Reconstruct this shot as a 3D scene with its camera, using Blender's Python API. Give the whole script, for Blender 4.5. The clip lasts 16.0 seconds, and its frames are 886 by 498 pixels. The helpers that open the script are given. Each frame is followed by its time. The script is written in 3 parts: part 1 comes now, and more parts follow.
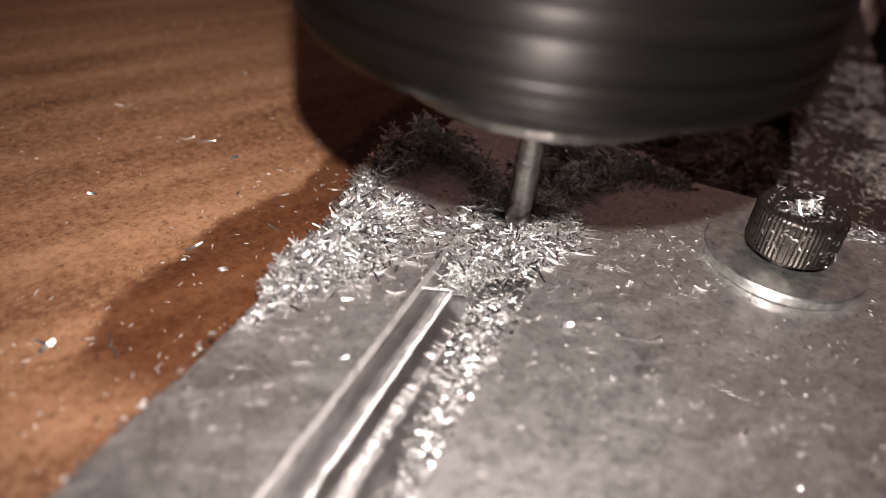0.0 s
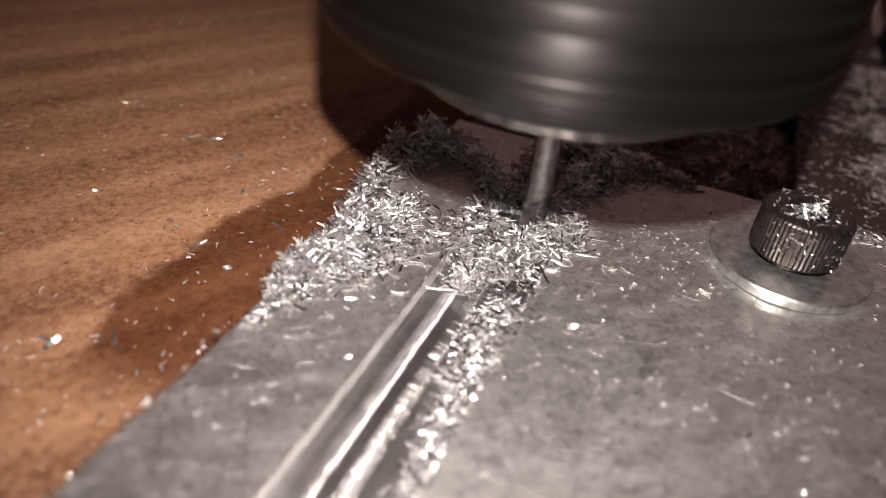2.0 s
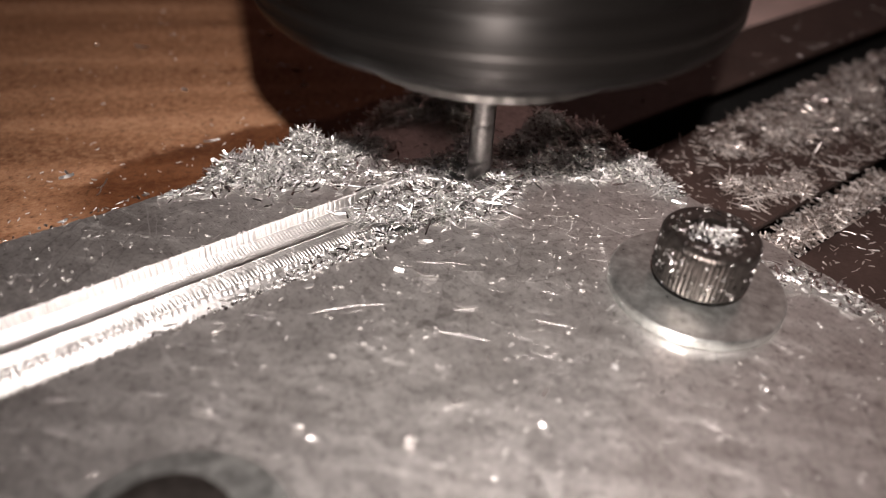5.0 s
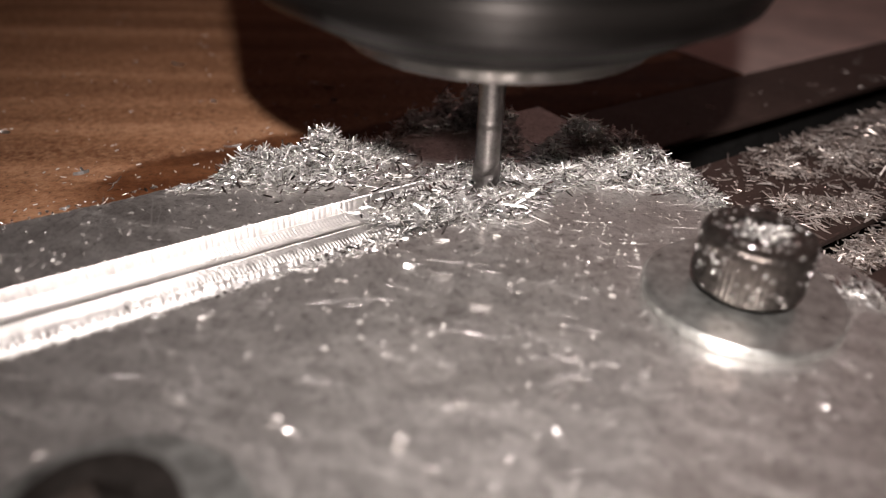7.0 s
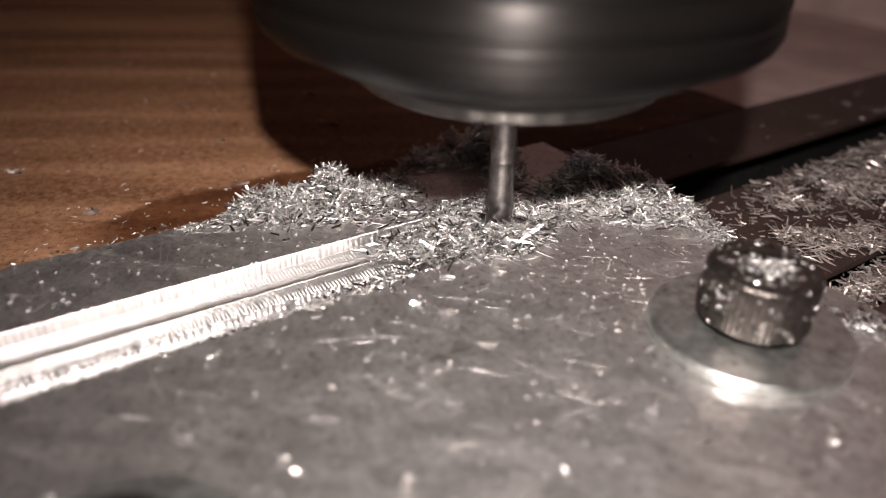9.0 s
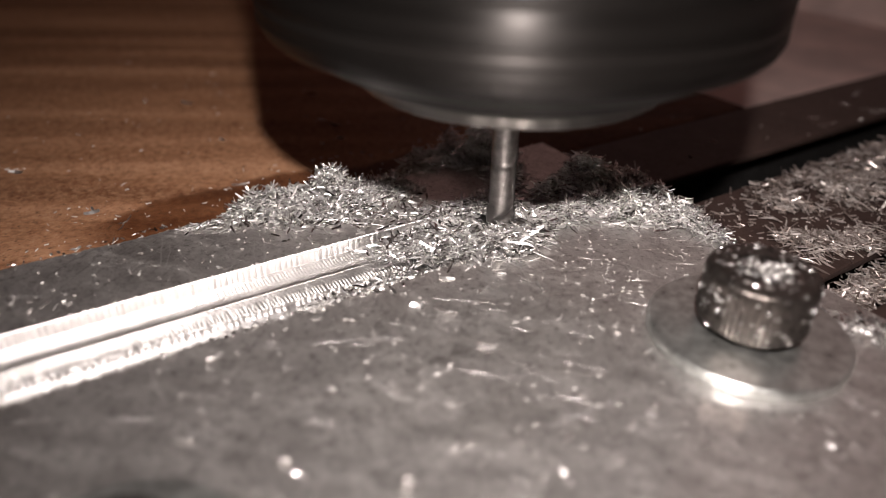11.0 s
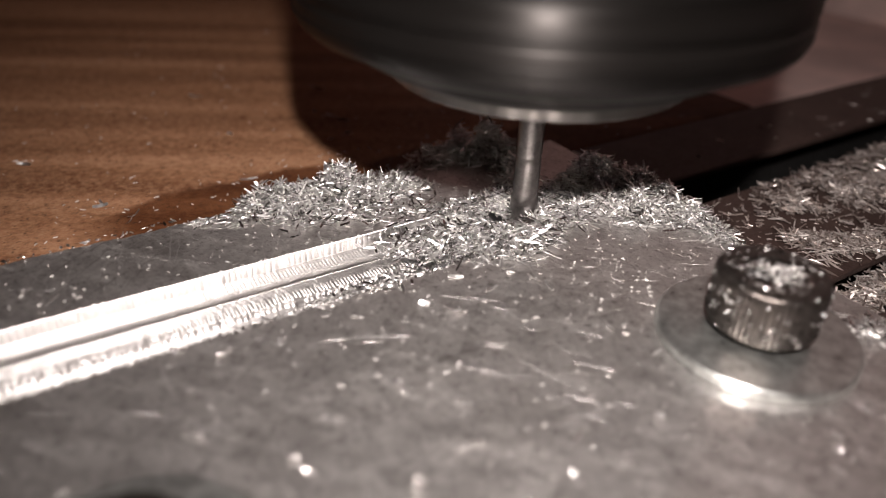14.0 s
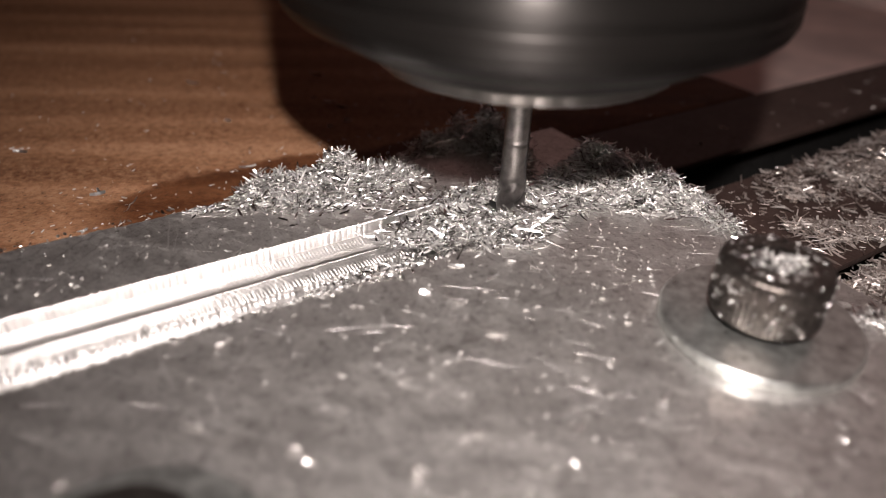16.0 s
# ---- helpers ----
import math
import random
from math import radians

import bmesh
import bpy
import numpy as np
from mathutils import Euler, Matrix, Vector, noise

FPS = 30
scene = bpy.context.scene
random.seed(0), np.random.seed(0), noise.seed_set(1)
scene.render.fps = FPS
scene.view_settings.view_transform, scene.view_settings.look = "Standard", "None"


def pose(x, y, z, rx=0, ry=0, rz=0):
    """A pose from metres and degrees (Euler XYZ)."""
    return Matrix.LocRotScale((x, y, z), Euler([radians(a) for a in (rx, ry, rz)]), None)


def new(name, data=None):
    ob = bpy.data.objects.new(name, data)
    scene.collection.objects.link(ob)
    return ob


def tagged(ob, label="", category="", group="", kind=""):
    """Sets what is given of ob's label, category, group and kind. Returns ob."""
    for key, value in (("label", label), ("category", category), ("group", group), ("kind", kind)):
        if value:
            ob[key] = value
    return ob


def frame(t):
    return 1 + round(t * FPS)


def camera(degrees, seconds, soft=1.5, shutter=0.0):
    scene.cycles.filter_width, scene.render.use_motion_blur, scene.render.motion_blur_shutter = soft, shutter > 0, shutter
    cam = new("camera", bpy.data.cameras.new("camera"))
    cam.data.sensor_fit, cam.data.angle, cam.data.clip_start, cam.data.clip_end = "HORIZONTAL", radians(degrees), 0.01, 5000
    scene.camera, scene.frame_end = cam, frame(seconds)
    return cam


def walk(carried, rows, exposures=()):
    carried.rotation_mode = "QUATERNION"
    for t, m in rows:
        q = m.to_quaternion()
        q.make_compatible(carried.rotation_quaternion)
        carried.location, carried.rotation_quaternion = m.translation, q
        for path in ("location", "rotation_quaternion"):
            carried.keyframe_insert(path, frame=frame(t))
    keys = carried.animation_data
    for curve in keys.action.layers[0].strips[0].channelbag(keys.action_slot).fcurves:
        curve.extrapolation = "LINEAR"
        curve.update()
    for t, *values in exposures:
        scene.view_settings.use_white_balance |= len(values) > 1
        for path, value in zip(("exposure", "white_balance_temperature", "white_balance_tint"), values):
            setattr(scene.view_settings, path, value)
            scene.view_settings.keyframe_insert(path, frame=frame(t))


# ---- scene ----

MM = 0.001
SECONDS = 16.0

# ---------------------------------------------------------------- camera
cam = camera(64.19, SECONDS, 0.8)
cam.data.dof.use_dof = True
cam.data.dof.focus_distance = 0.071
cam.data.dof.aperture_fstop = 18.0

# seconds, eye in millimetres, yaw, pitch, roll
PATH = [
    (0.0, -5.74, -2.80, 38.09, -5.23, -34.70, 6.20),
    (0.5, -6.39, -2.62, 37.80, -5.16, -34.49, 6.59),
    (1.0, -6.19, -2.44, 38.34, -5.28, -34.97, 6.75),
    (1.5, -6.15, -2.29, 38.47, -5.54, -35.27, 6.81),
    (2.0, -5.86, -2.75, 38.17, -4.94, -34.79, 6.57),
    (2.5, -5.62, -2.41, 38.63, -5.06, -35.42, 6.66),
    (3.0, -5.35, -1.82, 38.68, -4.81, -35.82, 7.26),
    (3.2, -2.44, -2.24, 41.14, -0.82, -35.51, 6.48),
    (3.5, 2.94, -3.73, 47.36, 6.21, -37.32, 4.48),
    (3.8, 15.66, -5.39, 49.59, 15.15, -40.76, 2.20),
    (4.0, 21.17, -8.98, 46.22, 18.64, -38.68, 1.01),
    (4.2, 26.24, -7.33, 45.26, 20.39, -39.71, 1.63),
    (6.3, 36.59, 1.53, 32.92, 31.44, -32.64, 2.27),
    (6.5, 36.48, 1.54, 32.86, 31.34, -32.55, 2.44),
    (7.0, 36.57, 1.67, 33.04, 31.33, -32.66, 2.26),
    (7.5, 36.48, 1.70, 32.88, 31.07, -32.39, 2.39),
    (8.0, 36.50, 1.44, 33.72, 32.22, -30.02, 1.53),
    (8.5, 36.71, 1.51, 33.49, 32.20, -30.06, 1.22),
    (9.0, 36.62, 1.55, 33.67, 31.98, -30.15, 1.40),
    (11.5, 36.44, 1.53, 34.20, 31.76, -30.46, 1.73),
    (12.0, 36.31, 1.39, 34.23, 31.61, -30.41, 1.94),
    (12.5, 36.25, 1.47, 34.18, 31.83, -30.49, 2.01),
    (13.0, 36.23, 1.36, 34.30, 31.81, -30.51, 1.86),
    (13.5, 36.31, 1.46, 34.37, 31.79, -30.57, 1.88),
    (14.0, 35.88, 1.31, 34.43, 32.02, -30.89, 2.20),
    (14.5, 36.08, 1.24, 34.44, 31.79, -31.05, 2.15),
    (15.0, 35.82, 1.41, 34.26, 31.70, -31.18, 2.35),
    (15.5, 35.29, 1.58, 34.38, 31.65, -31.67, 2.71),
    (16.0, 35.46, 1.70, 34.28, 31.89, -31.94, 2.28),
]


def eye_pose(x, y, z, yaw, pitch, roll):
    return pose(x * MM, y * MM, z * MM, 90 + pitch, 0, yaw) @ pose(0, 0, 0, 0, 0, roll)


walk(cam, [(t, eye_pose(*r)) for t, *r in PATH], [(0.0, 0.0), (3.0, 0.0), (4.0, 0.3), (4.4, 0.25), (6.3, -0.08), (16.0, -0.06)])

# the axis of the spindle on the plate, in millimetres: it circles as it widens the slot
SPINDLE_PATH = [
    (0.0, 7.08, 57.19),
    (0.5, 8.39, 58.73),
    (1.0, 6.30, 58.30),
    (1.5, 7.58, 58.76),
    (2.0, 8.26, 58.02),
    (2.5, 6.42, 57.74),
    (3.0, 7.34, 56.54),
    (3.5, 8.22, 59.11),
    (4.0, 6.54, 57.41),
    (4.6, 8.60, 57.90),
    (5.1, 8.30, 59.30),
    (5.6, 6.80, 58.60),
    (6.1, 7.30, 57.20),
    (6.5, 8.40, 58.40),
    (7.0, 7.26, 57.47),
    (7.5, 7.20, 58.40),
    (8.0, 8.84, 59.09),
    (8.5, 7.79, 57.53),
    (9.0, 8.05, 57.70),
    (9.5, 9.00, 58.60),
    (10.0, 8.20, 59.60),
    (10.5, 7.20, 58.40),
    (11.0, 8.30, 57.50),
    (11.5, 7.68, 58.00),
    (12.0, 8.47, 58.30),
    (12.5, 8.83, 59.18),
    (13.0, 7.89, 57.81),
    (13.5, 8.67, 58.37),
    (14.0, 8.80, 59.70),
    (14.5, 7.65, 58.18),
    (15.0, 8.50, 59.13),
    (15.5, 9.16, 59.89),
    (16.0, 7.52, 59.22),
]

# ---------------------------------------------------------------- world: a dim workshop at night
world = bpy.data.worlds.new("night_workshop")
scene.world = world
world.use_nodes = True
world.node_tree.nodes["Background"].inputs[0].default_value = (1.0, 0.56, 0.50, 1)
world.node_tree.nodes["Background"].inputs[1].default_value = 0.13
scene.view_settings.exposure = 0.0
LED_STRENGTH = 6900.0


# ---------------------------------------------------------------- materials
class Nodes:
    def __init__(self, name):
        self.mat = bpy.data.materials.new(name)
        self.mat.use_nodes = True
        self.tree = self.mat.node_tree
        self.bsdf = self.tree.nodes["Principled BSDF"]

    def add(self, kind, **values):
        n = self.tree.nodes.new(kind)
        for k, v in values.items():
            if k in n.inputs:
                n.inputs[k].default_value = v
        return n

    def link(self, a, b):
        self.tree.links.new(a, b)

    def coords(self, scale=(1, 1, 1), turn=0.0, kind="Object"):
        c = self.add("ShaderNodeTexCoord")
        m = self.add("ShaderNodeMapping")
        m.vector_type = "TEXTURE"
        m.inputs["Scale"].default_value = [1.0 / k for k in scale]
        m.inputs["Rotation"].default_value = (0, 0, turn)
        self.link(c.outputs[kind], m.inputs["Vector"])
        return m.outputs["Vector"]

    def noise(self, vec, scale, detail=4.0, rough=0.6):
        n = self.add("ShaderNodeTexNoise", Scale=scale, Detail=detail, Roughness=rough)
        self.link(vec, n.inputs["Vector"])
        return n.outputs["Fac"]

    def ramp(self, fac, stops):
        r = self.add("ShaderNodeValToRGB")
        e = r.color_ramp.elements
        while len(e) < len(stops):
            e.new(0.5)
        for el, (p, c) in zip(e, stops):
            el.position = p
            el.color = (*c, 1) if len(c) == 3 else c
        self.link(fac, r.inputs["Fac"])
        return r.outputs["Color"]

    def gray(self, fac, lo, hi, a=0.3, b=0.7):
        m = self.add("ShaderNodeMapRange")
        m.inputs["From Min"].default_value, m.inputs["From Max"].default_value = a, b
        m.inputs["To Min"].default_value, m.inputs["To Max"].default_value = lo, hi
        self.link(fac, m.inputs["Value"])
        return m.outputs["Result"]

    def mix(self, fac, a, b, mode="MIX"):
        m = self.add("ShaderNodeMix")
        m.data_type, m.blend_type = "RGBA", mode
        for s, v in ((m.inputs["Factor"], fac), (m.inputs["A"], a), (m.inputs["B"], b)):
            if isinstance(v, (int, float)):
                s.default_value = v
            elif isinstance(v, tuple):
                s.default_value = (*v, 1)
            else:
                self.link(v, s)
        return m.outputs["Result"]

    def math(self, op, a, b=0.0):
        m = self.add("ShaderNodeMath")
        m.operation = op
        for s, v in zip(m.inputs, (a, b)):
            if isinstance(v, (int, float)):
                s.default_value = v
            else:
                self.link(v, s)
        return m.outputs[0]

    def bump(self, height, strength, distance):
        b = self.add("ShaderNodeBump", Strength=strength, Distance=distance)
        self.link(height, b.inputs["Height"])
        self.link(b.outputs["Normal"], self.bsdf.inputs["Normal"])

    def set(self, **values):
        for k, v in values.items():
            k = k.replace("_", " ")
            if isinstance(v, (int, float)):
                self.bsdf.inputs[k].default_value = v
            elif isinstance(v, tuple):
                self.bsdf.inputs[k].default_value = (*v, 1)
            else:
                self.link(v, self.bsdf.inputs[k])
        return self.mat


def mat_plate():
    m = Nodes("sheet_aluminium")
    v = m.coords((1, 1, 1))
    fine = m.noise(m.coords((500, 7000, 500), 0.12), 1.0, 3.0)
    fine2 = m.noise(m.coords((300, 5000, 300), -0.6), 1.0, 3.0)
    blot = m.noise(v, 420.0, 6.0, 0.7)
    big = m.noise(v, 70.0, 4.0)
    smear = m.noise(m.coords((110, 520, 110), 0.68), 1.0, 5.0, 0.7)
    wipe = m.noise(m.coords((260, 1500, 260), 0.70), 1.0, 3.0, 0.6)
    patch = m.math("MULTIPLY", m.gray(wipe, 0.0, 1.0, 0.56, 0.66), m.gray(smear, 0.25, 1.0, 0.42, 0.58))
    speck = m.gray(m.noise(v, 2600.0, 2.0), 0.0, 1.0, 0.64, 0.70)
    col = m.mix(m.gray(blot, 0, 1, 0.35, 0.7), (0.54, 0.525, 0.51), (0.74, 0.725, 0.71))
    col = m.mix(m.gray(big, 0.0, 0.45, 0.5, 0.75), col, (0.40, 0.375, 0.35))
    col = m.mix(m.gray(smear, 0.0, 0.22, 0.52, 0.68), col, (0.76, 0.74, 0.72))
    grit = m.noise(v, 1500.0, 4.0, 0.75)
    col = m.mix(m.gray(grit, 0.0, 0.75, 0.52, 0.66), col, (0.80, 0.785, 0.77))
    col = m.mix(m.gray(grit, 0.75, 0.0, 0.34, 0.46), col, (0.24, 0.225, 0.21))
    # fine dark hair scratches in several directions
    for k, (turn, sc, cut) in enumerate(((0.75, (420, 34, 420), 0.016), (-0.35, (520, 40, 520), 0.014), (1.3, (260, 26, 260), 0.010), (-1.2, (330, 18, 330), 0.008))):
        vor = m.add("ShaderNodeTexVoronoi", Scale=1.0)
        vor.feature = "DISTANCE_TO_EDGE"
        addv = m.add("ShaderNodeVectorMath")
        addv.operation = "ADD"
        m.link(m.coords(sc, turn), addv.inputs[0])
        m.link(m.noise(v, 150.0 + 40 * k, 2.0), addv.inputs[1])
        m.link(addv.outputs[0], vor.inputs["Vector"])
        line = m.math("LESS_THAN", vor.outputs["Distance"], cut)
        some = m.gray(m.noise(v, 90.0 + 30 * k, 2.0), 0, 0.34 if k < 2 else 0.6, 0.47, 0.58)
        tone = (0.17, 0.15, 0.14) if k < 2 else (0.86, 0.85, 0.84)
        col = m.mix(m.math("MULTIPLY", line, some), col, tone)
    col = m.mix(m.math("MULTIPLY", patch, 0.45), col, (0.84, 0.825, 0.81))
    col = m.mix(m.math("MULTIPLY", speck, 0.5), col, (0.26, 0.24, 0.225))
    rough = m.gray(m.math("ADD", m.math("MULTIPLY", blot, 0.4), m.math("MULTIPLY", smear, 0.6)), 0.34, 0.54, 0.36, 0.64)
    rough = m.math("ADD", rough, m.math("MULTIPLY", patch, 0.08))
    m.bump(m.math("ADD", m.math("ADD", m.math("MULTIPLY", fine, 2.0), m.math("MULTIPLY", fine2, 0.7)), m.math("MULTIPLY", blot, 1.6)), 1.0, 0.000035)
    m.set(Base_Color=col, Metallic=0.86, Roughness=rough)
    smooth = m.add("ShaderNodeBsdfAnisotropic", Roughness=0.17)
    m.link(col, smooth.inputs["Color"])
    both = m.add("ShaderNodeMixShader", Fac=0.30)
    m.link(m.bsdf.outputs[0], both.inputs[1])
    m.link(smooth.outputs[0], both.inputs[2])
    m.link(both.outputs[0], m.tree.nodes["Material Output"].inputs["Surface"])
    return m.mat


def mat_machined(name="fresh_cut_aluminium", grain=(700, 5200, 700), depth=0.00005, lay=(0.42, 0.9075), r0=0.38, r1=0.52):
    m = Nodes(name)
    arcs = m.noise(m.coords(grain, 0.0), 1.0, 3.0)
    blot = m.noise(m.coords(), 900.0, 4.0)
    col = m.mix(m.gray(blot, 0, 1), (0.66, 0.65, 0.645), (0.86, 0.85, 0.845))
    m.bump(m.math("ADD", arcs, m.math("MULTIPLY", blot, 0.5)), 0.8, depth)
    feed = m.add("ShaderNodeCombineXYZ", X=lay[0], Y=lay[1], Z=0.0)
    m.link(feed.outputs[0], m.bsdf.inputs["Tangent"])
    return m.set(Base_Color=col, Metallic=1.0, Roughness=m.gray(blot, r0, r1), Anisotropic=0.85)


def mat_chip(name, dark, mid, lite, metal, r0, r1):
    m = Nodes(name)
    g = m.add("ShaderNodeNewGeometry")
    col = m.ramp(g.outputs["Random Per Island"], [(0.0, dark), (0.45, mid), (1.0, lite)])
    n = m.noise(m.coords((1, 1, 1)), 4000.0, 3.0)
    m.bump(n, 0.6, 0.00003)
    own = m.math("FRACT", m.math("MULTIPLY", g.outputs["Random Per Island"], 37.0))
    rough = m.math("ADD", m.gray(own, r0, r1), m.math("MULTIPLY", n, 0.12))
    return m.set(Base_Color=col, Metallic=metal, Roughness=rough)


def mat_wood():
    m = Nodes("oiled_fibreboard")
    ang = 1.077
    v = m.coords((1, 1, 1), 0.0)
    grain = m.noise(m.coords((12, 150, 12), ang), 1.0, 2.5, 0.5)
    fibre = m.noise(m.coords((800, 1900, 800), ang), 1.0, 5.0, 0.75)
    spots = m.noise(v, 1500.0, 3.0, 0.7)
    streak = m.noise(m.coords((60, 1500, 60), ang), 1.0, 4.0, 0.65)
    cloud = m.noise(v, 45.0, 3.0)
    col = m.ramp(grain, [(0.35, (0.165, 0.067, 0.033)), (0.50, (0.28, 0.130, 0.068)), (0.64, (0.42, 0.222, 0.128))])
    col = m.mix(m.gray(fibre, 0.0, 0.6, 0.42, 0.70), col, (0.46, 0.27, 0.15))
    col = m.mix(m.gray(spots, 0.0, 0.8, 0.60, 0.68), col, (0.05, 0.02, 0.01))
    col = m.mix(m.gray(streak, 0.0, 0.08, 0.48, 0.70), col, (0.10, 0.045, 0.022))
    mott = m.noise(v, 420.0, 6.0, 0.75)
    col = m.mix(m.gray(mott, 0.0, 0.35, 0.46, 0.66), col, (0.12, 0.056, 0.028))
    col = m.mix(m.gray(mott, 0.35, 0.0, 0.34, 0.46), col, (0.44, 0.27, 0.165))
    grit = m.noise(v, 1100.0, 6.0, 0.8)
    col = m.mix(m.gray(grit, 0.0, 0.6, 0.50, 0.68), col, (0.50, 0.31, 0.19))
    col = m.mix(m.gray(grit, 0.7, 0.0, 0.33, 0.48), col, (0.085, 0.038, 0.02))
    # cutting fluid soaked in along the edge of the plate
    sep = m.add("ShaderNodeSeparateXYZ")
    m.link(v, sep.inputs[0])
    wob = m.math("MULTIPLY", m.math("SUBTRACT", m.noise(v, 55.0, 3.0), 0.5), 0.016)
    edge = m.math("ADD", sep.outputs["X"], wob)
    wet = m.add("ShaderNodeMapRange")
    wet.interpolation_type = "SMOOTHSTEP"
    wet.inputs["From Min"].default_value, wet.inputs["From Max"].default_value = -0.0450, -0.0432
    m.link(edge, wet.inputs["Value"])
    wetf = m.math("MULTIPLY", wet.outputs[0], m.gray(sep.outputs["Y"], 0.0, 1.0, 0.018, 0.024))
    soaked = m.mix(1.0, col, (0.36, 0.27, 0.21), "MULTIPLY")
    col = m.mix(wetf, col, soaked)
    m.bump(m.math("ADD", fibre, m.math("MULTIPLY", spots, 0.7)), 0.8, 0.0001)
    return m.set(Base_Color=col, Roughness=m.gray(cloud, 0.5, 0.68), Specular_IOR_Level=0.22)


def mat_bed():
    m = Nodes("dusty_bed_rail")
    v = m.coords()
    blot = m.noise(v, 170.0, 5.0, 0.65)
    fine = m.noise(v, 2500.0, 3.0)
    col = m.mix(m.gray(blot, 0, 1), (0.030, 0.0185, 0.016), (0.064, 0.040, 0.0345))
    m.bump(fine, 0.4, 0.00005)
    return m.set(Base_Color=col, Metallic=0.2, Roughness=m.gray(fine, 0.45, 0.65))


def mat_plain(name, col, rough, metal=0.0, scale=900.0, depth=0.00002, vary=0.25):
    m = Nodes(name)
    v = m.coords()
    n = m.noise(v, scale, 4.0)
    dark = tuple(c * (1 - vary) for c in col)
    lite = tuple(min(1.0, c * (1 + vary)) for c in col)
    m.bump(n, 0.4, depth)
    return m.set(Base_Color=m.mix(m.gray(n, 0, 1), dark, lite), Metallic=metal, Roughness=m.gray(n, rough * 0.8, rough * 1.2))


def mat_turned(name, dark, lite, r0, r1):
    # turned steel: rings round the axis
    m = Nodes(name)
    ring = m.noise(m.coords((6, 6, 1500)), 1.0, 4.0, 0.7)
    wide = m.noise(m.coords((3, 3, 300)), 1.0, 3.0)
    col = m.mix(m.gray(wide, 0, 1, 0.35, 0.65), dark, lite)
    m.bump(ring, 0.35, 0.00004)
    tan = m.add("ShaderNodeTangent")
    tan.direction_type, tan.axis = "RADIAL", "Z"
    m.link(tan.outputs[0], m.bsdf.inputs["Tangent"])
    m.set(Anisotropic=0.8, Anisotropic_Rotation=0.25)
    return m.set(Base_Color=col, Metallic=0.75, Roughness=m.gray(ring, r0, r1))


PLATE, CUT, WOOD, BED = mat_plate(), mat_machined(), mat_wood(), mat_bed()
FLOOR_CUT = mat_machined("feed_marked_aluminium", (5200, 620, 620), 0.00006, (0.9075, -0.42), 0.46, 0.62)
BAND_CUT = mat_machined("tool_marked_aluminium", (5200, 620, 620), 0.00006, (0.42, 0.9075), 0.42, 0.54)
CHIP = mat_chip("aluminium_swarf", (0.52, 0.51, 0.505), (0.74, 0.735, 0.73), (0.93, 0.925, 0.92), 1.0, 0.12, 0.46)
DUST = mat_chip("fine_swarf_dust", (0.55, 0.54, 0.53), (0.74, 0.73, 0.72), (0.92, 0.91, 0.90), 0.75, 0.42, 0.66)
OLD_CHIP = mat_chip("dusty_swarf", (0.15, 0.115, 0.10), (0.42, 0.37, 0.345), (0.75, 0.71, 0.69), 0.7, 0.28, 0.55)
TURNED = mat_turned("turned_steel", (0.008, 0.0072, 0.0067), (0.022, 0.0198, 0.0185), 0.36, 0.54)
# lighter copy of the turned steel: the rim's lit look put into its colour
RIM = mat_turned("lit_rim_steel", (0.10, 0.095, 0.09), (0.26, 0.25, 0.24), 0.28, 0.45)
BLACKRING = mat_plain("black_oxide", (0.003, 0.003, 0.0032), 0.5, 0.0, 300.0)
BLACKRING.node_tree.nodes["Principled BSDF"].inputs["Specular IOR Level"].default_value = 0.12
CHROME = mat_plain("polished_steel", (0.72, 0.71, 0.70), 0.16, 1.0)
CARBIDE = mat_plain("carbide", (0.22, 0.21, 0.207), 0.36, 1.0, 900.0, 0.00003, 0.35)
ZINC = mat_plain("zinc_plate", (0.56, 0.58, 0.565), 0.34, 0.92, 900.0, 0.00008, 0.34)
SCREW = mat_plain("black_screw_steel", (0.095, 0.084, 0.078), 0.32, 0.9, 1600.0, 0.00003, 0.4)
# near-black colour stands in for the shade down in the bed's slots
SLOT_SHADE = mat_plain("slot_shade_black", (0.005, 0.0046, 0.0045), 0.75)
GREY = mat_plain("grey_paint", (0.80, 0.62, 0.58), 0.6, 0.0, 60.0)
ROOM = mat_plain("unseen_room_plaster", (0.30, 0.27, 0.25), 0.9, 0.0, 4.0)
HAIR = mat_plain("dark_scratch", (0.13, 0.115, 0.105), 0.6, 0.5)
HOUSING = mat_plain("black_plastic", (0.02, 0.02, 0.02), 0.5)
LED = Nodes("white_led")
LED = LED.set(Base_Color=(0, 0, 0), Emission_Color=(1.0, 0.885, 0.835), Emission_Strength=LED_STRENGTH)

# the plate's own directions on the bed: a across the slot, b along it
TURN = -24.83
BASE = pose(0, 0, 0, 0, 0, TURN)
CA, SA = math.cos(radians(TURN)), math.sin(radians(TURN))


def at(a, b, z=0.0):
    """Millimetres along the plate's directions to metres in the room."""
    return Vector(((a * CA - b * SA) * MM, (a * SA + b * CA) * MM, z * MM))


def local(x, y):
    """Millimetres in the room to the plate's directions."""
    return x * CA + y * SA, -x * SA + y * CA


def mesh_object(name, verts, faces, material, parent=None, label="", smooth=False):
    me = bpy.data.meshes.new(name)
    me.from_pydata(verts, [], faces)
    me.materials.append(material)
    if smooth:
        me.shade_smooth()
    me.update()
    ob = new(name, me)
    ob.parent = parent
    if label:
        ob["label"] = label
    return ob


